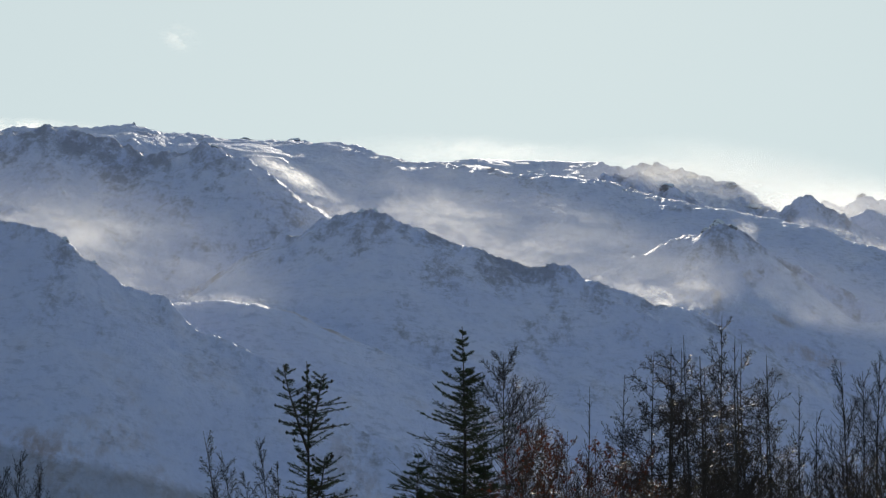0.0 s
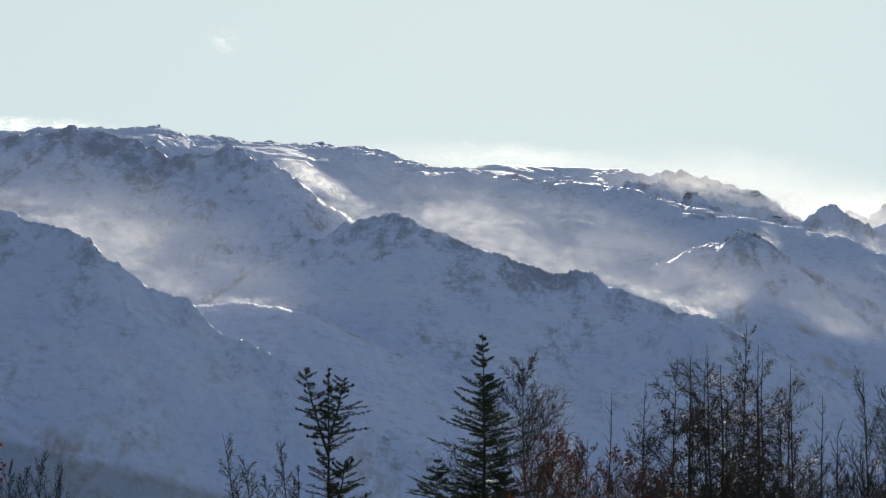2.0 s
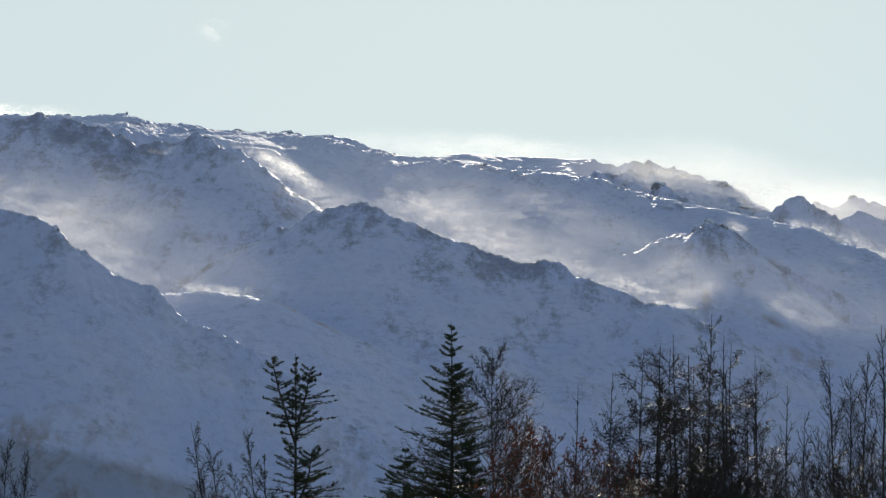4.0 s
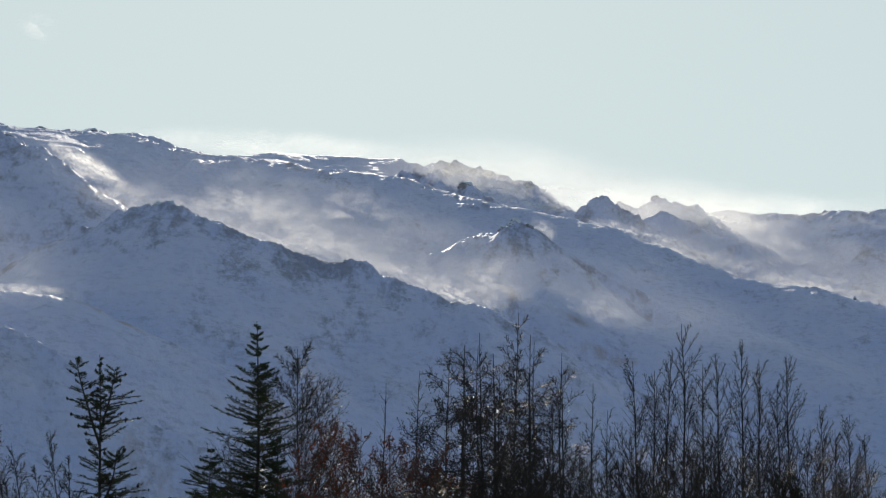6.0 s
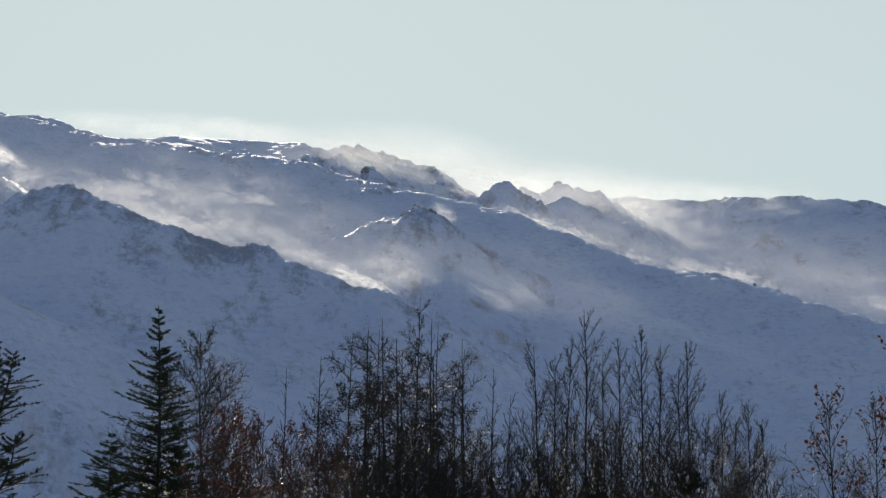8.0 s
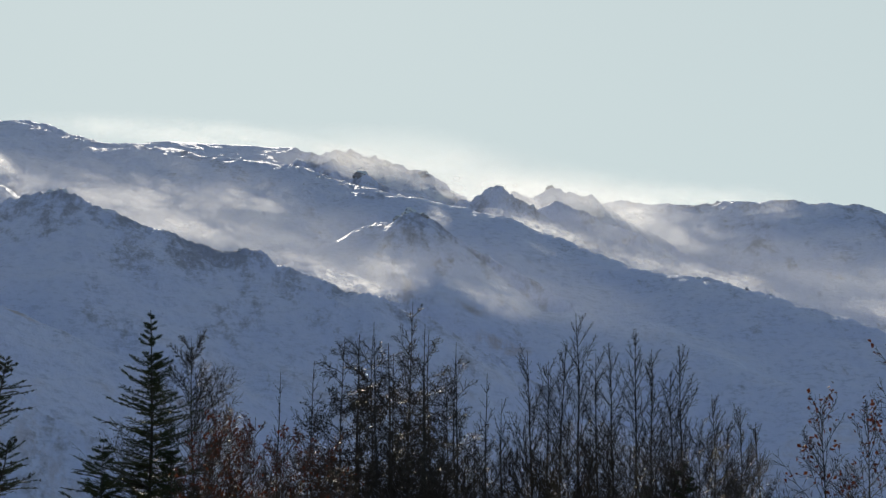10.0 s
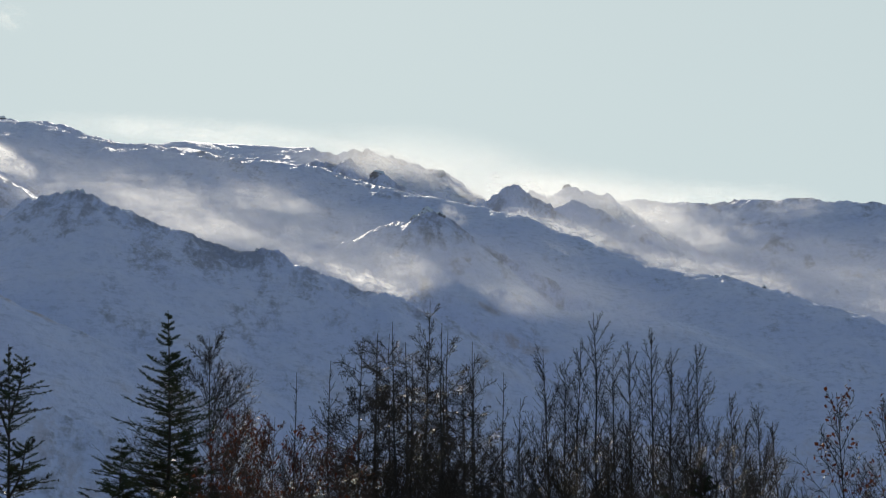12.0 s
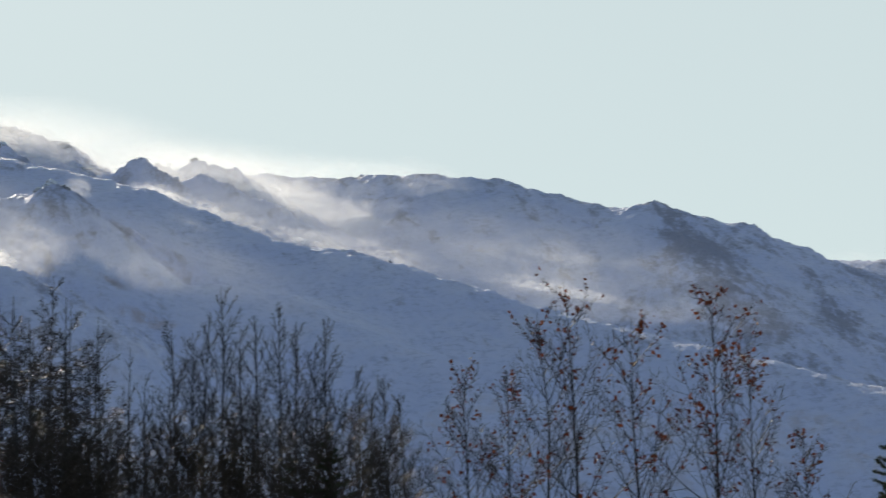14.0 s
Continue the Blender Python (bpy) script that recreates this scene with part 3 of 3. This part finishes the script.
def tubes(segs, sides=4):
    """One mesh of tapered twigs; segs: rows of two ends and two radii."""
    s = np.array(segs, dtype=float)
    a, b, ra, rb = s[:, 0:3], s[:, 3:6], s[:, 6], s[:, 7]
    d = b - a
    d /= np.linalg.norm(d, axis=1)[:, None] + 1e-9
    ref = np.where(np.abs(d[:, 2:3]) > 0.9, np.array([[1.0, 0, 0]]), np.array([[0, 0, 1.0]]))
    u = np.cross(d, ref)
    u /= np.linalg.norm(u, axis=1)[:, None]
    v = np.cross(d, u)
    ring = [np.cos(k * 2 * np.pi / sides) * u + np.sin(k * 2 * np.pi / sides) * v for k in range(sides)]
    co = np.stack([a + ra[:, None] * q for q in ring] + [b + rb[:, None] * q for q in ring], 1).reshape(-1, 3)
    base = np.arange(len(s))[:, None, None] * 2 * sides
    f = np.array([[k, (k + 1) % sides, sides + (k + 1) % sides, sides + k] for k in range(sides)])[None]
    return solid(co, (base + f).reshape(-1, 4), True)


def pipe(points, radii, sides=6):
    """One continuous tapered, bending tube."""
    p = np.array(points, dtype=float)
    d = np.gradient(p, axis=0)
    d /= np.linalg.norm(d, axis=1)[:, None]
    u = np.cross(d, np.array([[0.0, 1.0, 0.13]]))
    u /= np.linalg.norm(u, axis=1)[:, None]
    v = np.cross(d, u)
    a = np.arange(sides) * 2 * np.pi / sides
    co = p[:, None] + np.array(radii)[:, None, None] * (np.cos(a)[None, :, None] * u[:, None] + np.sin(a)[None, :, None] * v[:, None])
    f = [[i * sides + k, i * sides + (k + 1) % sides, (i + 1) * sides + (k + 1) % sides, (i + 1) * sides + k] for i in range(len(p) - 1) for k in range(sides)]
    return solid(co.reshape(-1, 3), np.array(f), True)


def spine(segs):
    return [segs[0][0:3]] + [q[3:6] for q in segs], [segs[0][6]] + [q[7] for q in segs]


def solid(co, faces, smooth=False):
    me = bpy.data.meshes.new("mesh")
    k = faces.shape[1]
    me.vertices.add(len(co))
    me.vertices.foreach_set("co", np.asarray(co, dtype=np.float32).ravel())
    me.loops.add(faces.size)
    me.loops.foreach_set("vertex_index", faces.astype(np.int32).ravel())
    me.polygons.add(len(faces))
    me.polygons.foreach_set("loop_start", np.arange(0, faces.size, k, dtype=np.int32))
    me.update(calc_edges=True)
    me.polygons.foreach_set("use_smooth", np.full(len(faces), smooth))
    return me


def unit(v):
    return v / (np.linalg.norm(v) + 1e-9)


def stem(rng, segs, p, d, length, radius, steps, wobble, lift, tip=0.25):
    """A bending twig; returns its joints as (point, direction, radius)."""
    joints, step = [], length / steps
    for k in range(steps):
        d = unit(d + rng.normal(0, wobble, 3) + np.array([0, 0, lift]))
        q = p + d * step
        r0, r1 = radius * (1 - (1 - tip) * k / steps), radius * (1 - (1 - tip) * (k + 1) / steps)
        segs.append((*p, *q, r0, r1))
        p = q
        joints.append((p, d, r1))
    return joints


def side_way(rng, d, spread):
    s = unit(np.cross(d, rng.normal(0, 1, 3)))
    return unit(d * math.cos(spread) + s * math.sin(spread))


def leaves_mesh(rng, points, size, droop=0.3):
    """Small folded leaves, four triangles each."""
    n = len(points)
    c = np.array(points)
    a = rng.normal(0, 1, (n, 3))
    a[:, 2] -= droop
    a /= np.linalg.norm(a, axis=1)[:, None]
    b = np.cross(a, rng.normal(0, 1, (n, 3)))
    b /= np.linalg.norm(b, axis=1)[:, None]
    up = np.cross(a, b)
    s = size * rng.uniform(0.6, 1.3, n)[:, None]
    co = np.stack([c, c + a * s * 0.5 + b * s * 0.33 + up * s * 0.12, c + a * s, c + a * s * 0.5 - b * s * 0.33 + up * s * 0.12], 1).reshape(-1, 3)
    k = np.arange(n)[:, None] * 4
    f = np.concatenate([k + np.array([[0, 1, 2]]), k + np.array([[0, 2, 3]])])
    return solid(co, f)


def cones_mesh(rng, points, size):
    """Small dry cones: six-cornered spindles."""
    n = len(points)
    s = size * rng.uniform(0.6, 1.3, n)[:, None]
    c = np.array(points)
    corners = np.array([(0, 0, -1.2), (0.7, 0, 0), (0, 0.7, 0), (-0.7, 0, 0), (0, -0.7, 0), (0, 0, 1.2)])
    co = (c[:, None, :] + corners[None] * s[:, None, :]).reshape(-1, 3)
    k = np.arange(n)[:, None, None] * 6
    f = np.array([(0, 2, 1), (0, 3, 2), (0, 4, 3), (0, 1, 4), (5, 1, 2), (5, 2, 3), (5, 3, 4), (5, 4, 1)])[None]
    return solid(co, (k + f).reshape(-1, 3))


SWAY = []


def tree_root(name, label, category, group, bearing, d, sway=0.25):
    b = radians(bearing)
    x, y = d * math.sin(b), d * math.cos(b)
    root = new(name)
    root.location = (x, y, height(x, y) - 0.05)
    tagged(root, label, category, group)
    SWAY.append((root, sway))
    return root


def bare_tree(name, label, bearing, rise, d, seed, bark_mat, spread=0.5, limbs=22, limb_len=0.30, twig=0.5, lean=0.0, radius=None, first=0.22,
              lift=0.10, wob=0.07, leaves=0, leaf_size=0.07, cones=0, droop=0.0, category="tree", group="bare winter trees", sway=0.25, sub=2, spurs=0):
    """A leafless tree: trunk, limbs with their twigs, and what still hangs on them."""
    rng = np.random.default_rng(seed)
    tall = EYE[2] + d * math.tan(radians(rise))
    root = tree_root(name, label, category, group, bearing, d, sway)
    r0 = radius or tall * 0.0062
    trunk = []
    joints = stem(rng, trunk, np.zeros(3), np.array([-lean * 0.3, 0, 1.0]), tall, r0, 16, 0.025, 0.05, 0.12)
    top = joints[-1][0]
    k = np.array([0, 0, tall / top[2]])
    fix = lambda p: np.array([p[0] - top[0] * p[2] / top[2] - lean * (p[2] / top[2]) ** 2, p[1], p[2] * k[2]])
    trunk = [(*fix(np.array(s[0:3])), *fix(np.array(s[3:6])), s[6], s[7]) for s in trunk]
    joints = [(fix(p), q, r) for p, q, r in joints]
    part("trunk", pipe(*spine(trunk)), bark_mat, root)
    tips = []
    for n in range(limbs):
        f = first + (0.96 - first) * (n + rng.uniform(0, 0.8)) / limbs
        i = min(int(f * 16), 15)
        p, dd, r = joints[i]
        p0 = joints[i - 1][0] if i else np.zeros(3)
        p = p0 + (p - p0) * (f * 16 - int(f * 16))
        length = tall * limb_len * (1.10 - f) * rng.uniform(0.6, 1.35) + 0.10
        turn = rng.uniform(0, 2 * math.pi)
        out = np.array([math.cos(turn), math.sin(turn), 0])
        way = unit(out * math.sin(spread) + np.array([0, 0, math.cos(spread)]))
        segs = []
        main = stem(rng, segs, p, way, length, max(r * 0.52, 0.011), 7, wob, lift - droop, 0.4)
        for m in range(1, 7):
            for s in range(sub if m > 1 else 1):
                q, qd, qr = main[m]
                l2 = length * twig * rng.uniform(0.3, 0.9) * (1.15 - m / 9)
                t2 = stem(rng, segs, q, side_way(rng, qd, rng.uniform(0.45, 0.95)), l2, max(qr * 0.6, 0.0066), 4, wob * 1.4, lift * 0.8 - droop, 0.45)
                tips += [t[0] for t in t2[1:]]
                for w in range(2 + (sub > 2)):
                    e = t2[rng.integers(0, 4)]
                    t3 = stem(rng, segs, e[0], side_way(rng, e[1], 0.6), l2 * 0.45, 0.0048, 2, wob, lift * 0.5 - droop, 0.6)
                    tips.append(t3[-1][0])
        part("limb", tubes(segs, 3), bark_mat, root)
    if spurs:
        # the bare leader carries whorls of short stiff twigs
        segs = []
        for n in range(spurs):
            f = 0.70 + 0.29 * (n // 3 + rng.uniform(0, 0.5)) / (spurs / 3 + 0.5)
            i = min(int(f * 16), 15)
            p0 = joints[i - 1][0]
            p = p0 + (joints[i][0] - p0) * (f * 16 - int(f * 16))
            stem(rng, segs, p, side_way(rng, np.array([0, 0, 1.0]), rng.uniform(0.6, 1.1)), tall * 0.055 * (1.15 - f) / 0.3 * rng.uniform(0.3, 1.0) + 0.05, 0.0065, 3, 0.06, 0.15, 0.5)
        part("leader_twig", tubes(segs, 3), bark_mat, root)["kind"] = "stuff"
    tips = np.array(tips)
    if leaves:
        pick = np.repeat(tips[rng.integers(0, len(tips), leaves // 3)], 3, axis=0)
        pick = pick + rng.normal(0, leaf_size * 0.6, pick.shape)
        part("foliage", leaves_mesh(rng, pick, leaf_size), RUSSET, root, "sparse russet leaves still clinging to the twigs")["kind"] = "stuff"
    if cones:
        low = tips[tips[:, 2] < tall * 0.88]
        pick = low[rng.integers(0, len(low), cones)] + rng.normal(0, 0.03, (cones, 3))
        part("cone", cones_mesh(rng, pick, 0.021), CONES, root, "small dark dry cones")["kind"] = "stuff"
    return root


def bough_mesh(rng, length, radius, way, lift, clump, fan=10):
    """A conifer bough with its needle sprays: (wood, needles) as lists."""
    segs, blades = [], []
    main = stem(rng, segs, np.zeros(3), way, length, radius, 7, 0.05, lift, 0.3)
    rods = [(a[0], a[1], length * 0.25) for a in main]
    for m, (q, qd, qr) in enumerate(main[:-1]):
        for s in (-1, 1):
            side = unit(np.cross(qd, np.array([0, 0, 1.0]))) * s
            l2 = (0.04 + length * 0.24) * (1 - m / 8.5) * rng.uniform(0.6, 1.2)
            t2 = stem(rng, segs, q, unit(qd * 0.7 + side * 0.8 + rng.normal(0, 0.12, 3)), l2, radius * 0.45, 3, 0.08, lift, 0.5)
            rods += [(a[0], a[1], l2 / 3) for a in t2]
    for p, dd, l in rods:
        for k in range(max(2, int(fan * min(1.0, 0.12 + length / 0.8)))):
            c = p - dd * rng.uniform(0, l)
            w = unit(dd * rng.uniform(0.35, 0.9) + rng.normal(0, 0.55, 3))
            e = c + w * clump * rng.uniform(0.6, 1.3)
            s = unit(np.cross(w, rng.normal(0, 1, 3))) * clump * 0.13
            blades.append((c - s, c + s, e))
    return segs, np.array(blades)


def conifer(name, label, bearing, rise, d, seed, width, tiers=26, per=5, open_=False, clump=0.075, cones=0, sway=0.2, leaders=(), taper=1.0):
    """Evergreen: trunk and boughs in loose tiers; width: half-width at the foot in metres."""
    rng = np.random.default_rng(seed)
    tall = EYE[2] + d * math.tan(radians(rise))
    root = tree_root(name, label, "conifer", "evergreen trees", bearing, d, sway)
    trunk = []
    joints = stem(rng, trunk, np.zeros(3), np.array([0, 0, 1.0]), tall, tall * 0.010, 20, 0.012, 0.05, 0.08)
    part("trunk", pipe(*spine(trunk)), BARK_DARK, root)
    stems = [([j[0] for j in joints], 0.0, 1.0)]
    for lx, f0, f1, out in leaders:
        p0 = joints[int(f0 * 19)][0]
        segs = []
        js = stem(rng, segs, p0, unit(np.array([lx, rng.uniform(-0.3, 0.3), out])), tall * (f1 - f0) * 1.1, tall * 0.005, 8, 0.05, 0.10, 0.2)
        part("leader", pipe(*spine(segs)), BARK_DARK, root)
        stems.append(([p0] + [j[0] for j in js], f0, 0.42))
    spots = []
    for line, f0, scale in stems:
        count = tiers if scale == 1.0 else tiers // 3
        for t in range(count):
            for _ in range(per):
                if rng.random() < (0.35 if open_ else 0.6) * t / count and scale == 1.0:
                    continue
                f = (t + rng.uniform(0, 1.6)) / (count + 0.6)
                f = min(0.18 + 0.81 * f, 0.98) if scale == 1.0 else min(0.1 + 0.88 * f, 0.97)
                i = f * (len(line) - 1)
                a, b = line[int(i)], line[min(int(i) + 1, len(line) - 1)]
                reach = 0.05 + width * scale * max(1 - f, 0.02) ** taper + (0.18 if scale < 1 else 0)
                spots.append((a + (b - a) * (i - int(i)), reach, f))
    hung = []
    for p, reach, f in spots:
        turn = rng.uniform(0, 2 * math.pi)
        up = -0.05 + 0.45 * f if not open_ else 0.10 + 0.9 * f * f
        length = max(reach * (0.30 + 0.9 * rng.random()), 0.07)
        segs, blades = bough_mesh(rng, length, 0.006 + length * 0.008, unit(np.array([math.cos(turn), math.sin(turn), up])), 0.02 if not open_ else 0.0, clump, 8 if open_ else 10)
        bough = part("bough", tubes(segs, 3), BARK_DARK, root)
        bough.location = p
        co = blades.reshape(-1, 3)
        part("needles", solid(co, np.arange(len(co)).reshape(-1, 3)), NEEDLES, bough)
        if cones:
            hung += [p + np.array(s[3:6]) for s in segs[1:7] if rng.random() < cones]
    if hung:
        part("cone", cones_mesh(rng, hung, 0.05), CONES, root, "upright dark cones along the boughs")["kind"] = "stuff"
    return root


CONIFER = "dark evergreen conifer with loose tiers of boughs"
conifer("conifer", CONIFER, -7.22, 7.58, 60, 3, 3.8, 50, 7, clump=0.064)
conifer("conifer", "low dark evergreen conifer beside the taller one", -8.45, 4.12, 57, 4, 3.0, 26, 5)
conifer("conifer", "low dark evergreen conifer beside the taller one", -6.5, 4.5, 58, 8, 3.0, 24, 5)
conifer("conifer", "young sparse conifer with upswept boughs and cones", -11.34, 6.62, 55, 9, 2.3, 28, 4, open_=True, clump=0.05, cones=0.12, taper=1.0,
        leaders=((-0.52, 0.70, 0.98, 1.0), (0.40, 0.74, 0.93, 1.0), (0.45, 0.52, 0.70, 0.9)))
conifer("conifer", "dark evergreen conifer top", 22.6, 2.9, 50, 6, 1.6, 14, 5)
conifer("conifer", "small dark evergreen among bare trees", 7.6, 3.4, 52, 7, 2.4, 18, 6)
conifer("conifer", "small dark evergreen among bare trees", 6.5, 3.0, 53, 10, 2.2, 16, 6)

BARE = "leafless tree with fine ascending twigs"
bare_tree("bare_tree", "leafless tree with a rounded crown and clinging cones", -6.1, 6.88, 66, 11, BARK_DARK, 0.85, 64, 0.40, 0.5, cones=1100, lift=0.05, sub=6)
TANGLE = "tangled leafless larch hung with small cones"
for n, (az, el, d, spread, limbs, size, cones, wob, droop) in enumerate((
        (-1.1, 7.0, 58, 0.9, 46, 0.28, 1500, 0.14, 0.03), (0.02, 7.85, 58, 0.75, 40, 0.20, 500, 0.10, 0.02), (0.5, 7.1, 60, 0.9, 44, 0.26, 1100, 0.15, 0.04),
        (-1.85, 6.9, 57, 1.0, 46, 0.30, 1900, 0.16, 0.05), (1.23, 6.5, 58, 0.8, 38, 0.28, 600, 0.13, 0.03), (-0.5, 6.4, 56, 1.1, 40, 0.38, 1500, 0.20, 0.07),
        (-1.4, 6.0, 55, 1.2, 40, 0.36, 1700, 0.20, 0.08), (0.9, 5.7, 56, 1.1, 34, 0.36, 800, 0.18, 0.06))):
    bare_tree("larch", TANGLE, az, el, d, 12 + n, BARK_DARK, spread, limbs, size, 0.5, cones=cones, lift=0.05, wob=wob, droop=droop, sub=3, spurs=18, group="larches")
CROWN = "old larch with contorted spreading limbs thick with cones"
for n, (az, el, first, size, cones) in enumerate(((-1.45, 7.05, 0.52, 0.46, 1300), (-0.65, 6.7, 0.5, 0.50, 900), (0.35, 6.2, 0.45, 0.46, 500))):
    bare_tree("larch", CROWN, az, el, 57 + n, 161 + n, BARK_DARK, 1.3, 20, size, 0.5, first=first, cones=cones, lift=0.05, wob=0.24, droop=0.08, sub=3, group="larches", radius=0.085)
POLE = "slender leafless sapling with short twigs"
for n, (az, el, limbs, size) in enumerate(((-3.66, 5.95, 10, 0.08), (-2.7, 6.26, 14, 0.14), (-1.05, 7.35, 12, 0.10), (0.35, 7.2, 12, 0.10), (1.2, 6.75, 14, 0.12), (2.05, 5.9, 14, 0.18), (2.5, 5.2, 14, 0.22))):
    bare_tree("sapling", POLE, az, el, 54, 21 + n, BARK_GREY, 0.6, limbs, size, 0.45, category="sapling", sub=1, spurs=15, group="saplings")
for n, (az, el, d) in enumerate(((3.17, 6.55, 56), (3.75, 6.25, 58), (4.15, 6.6, 60), (4.52, 7.5, 58), (5.05, 6.4, 60), (5.45, 6.7, 62), (6.1, 7.0, 57), (6.6, 6.5, 61),
                                 (7.38, 6.65, 58), (7.1, 5.9, 59), (8.2, 5.25, 60), (8.6, 4.6, 57), (8.95, 4.95, 58), (9.4, 4.5, 61))):
    bare_tree("bare_tree", BARE, az, el, d, 31 + n, BARK_GREY, 0.62, 46, 0.26, 0.45, lift=0.06, wob=0.05, spurs=21)
LEAFY = "nearly bare young tree with scattered russet leaves"
for n, (az, el, d, lv) in enumerate(((11.15, 5.25, 46, 160), (12.3, 5.0, 47, 150), (13.3, 6.6, 48, 130), (14.05, 7.48, 47, 200), (15.7, 6.35, 48, 200), (18.15, 7.02, 46, 420), (19.0, 5.2, 47, 150), (20.3, 3.1, 46, 110))):
    bare_tree("leafy_tree", LEAFY, az, el, d, 51 + n, BARK_GREY, 0.8, 30, 0.42, 0.42, lift=0.07, leaves=lv, leaf_size=0.12, spurs=12, group="trees with russet leaves")
bare_tree("leafy_tree", LEAFY, -20.3, 5.45, 46, 60, BARK_GREY, 0.5, 12, 0.15, 0.4, leaves=150, leaf_size=0.115, group="trees with russet leaves")
LEAN = "leafless shrub with stems bent by the wind"
for n, (az, el, ln) in enumerate(((-13.3, 4.7, 0.9), (-12.9, 4.2, 0.8), (-12.0, 4.55, 0.7), (-11.8, 3.9, 0.4), (-12.6, 3.6, 0.5), (-13.0, 3.4, 0.9))):
    bare_tree("shrub", LEAN, az, el, 62, 71 + n, BARK_GREY, 0.45, 30, 0.24, 0.5, lean=ln * 1.2, lift=0.02, droop=0.05, category="shrub", group="bare shrubs", sub=3)
for n, (az, el) in enumerate(((-19.2, 4.1), (-19.9, 3.8), (-18.6, 3.7), (-19.5, 3.6))):
    bare_tree("shrub", "bushy leafless shrub with fine twigs", az, el, 68, 81 + n, BARK_GREY, 0.6, 26, 0.34, 0.5, category="shrub", group="bare shrubs", sub=3)
for n, (az, el) in enumerate(((-5.4, 4.9), (-4.9, 4.5), (-4.3, 4.75), (-3.5, 4.4), (-2.9, 4.1), (-2.2, 4.2))):
    bare_tree("russet_shrub", "bushy shrub holding dry russet leaves", az, el, 50, 91 + n, BARK_RED, 0.8, 26, 0.45, 0.45, leaves=420 if n < 4 else 200, leaf_size=0.075, category="shrub", group="russet shrubs", sub=3)
for n, (az, el) in enumerate(((-0.6, 4.3), (0.3, 4.0), (0.9, 4.1), (1.7, 4.0), (2.4, 4.0), (3.6, 3.8), (4.9, 4.1), (6.0, 3.8), (7.0, 4.0), (8.3, 3.6), (3.1, 4.2), (4.2, 4.4), (5.4, 4.5), (6.6, 4.3), (7.7, 4.2), (9.0, 3.5))):
    bare_tree("shrub", "dense leafless shrub under the trees", az, el, 52, 111 + n, BARK_DARK, 0.9, 30, 0.50, 0.5, cones=90, category="shrub", group="bare shrubs", sub=3)

for n in range(9):
    bare_tree("shrub", "dense leafless shrub under the trees", -5.6 + n * 0.88, (3.5, 3.9, 3.3, 3.7)[n % 4], 54 + (n % 3) * 1.5, 141 + n, BARK_DARK, 0.9, 22, 0.55, 0.5, cones=60, category="shrub", group="bare shrubs", sub=4)

# ---- wisp of snow high in the air ----
wisp = new("snow_wisp")
part("veil", sheet_mesh(76, 56, 77), drift_mat((0, 0, 0), 36, 26, -25, 0.24, False), wisp)
tagged(wisp, "faint torn wisp of snow drifting in the sky", "blowing snow")


def motions():
    for ob, off, run, turn in DRIFTS:
        walk(ob, [(t, pose(*(off + run * (t / 14 - 0.5)), *turn)) for t in (0, 7, 14)])
    walk(wisp, [(t, pose(*place(-15.12 + 0.29 * t, 15.36, 3000), 0, 0, 14)) for t in (0, 3.5, 7, 10.5, 14)])
    rng = np.random.default_rng(8)
    for ob, amount in SWAY:
        x, y, z = ob.location
        rows, ph = [], rng.uniform(0, 6)
        for k in range(15):
            a = amount * math.sin(k * 1.7 + ph) * rng.uniform(0.3, 1.0)
            rows.append((float(k), pose(x, y, z, a * 0.3, a + 0.05, 0)))
        walk(ob, rows)


motions()
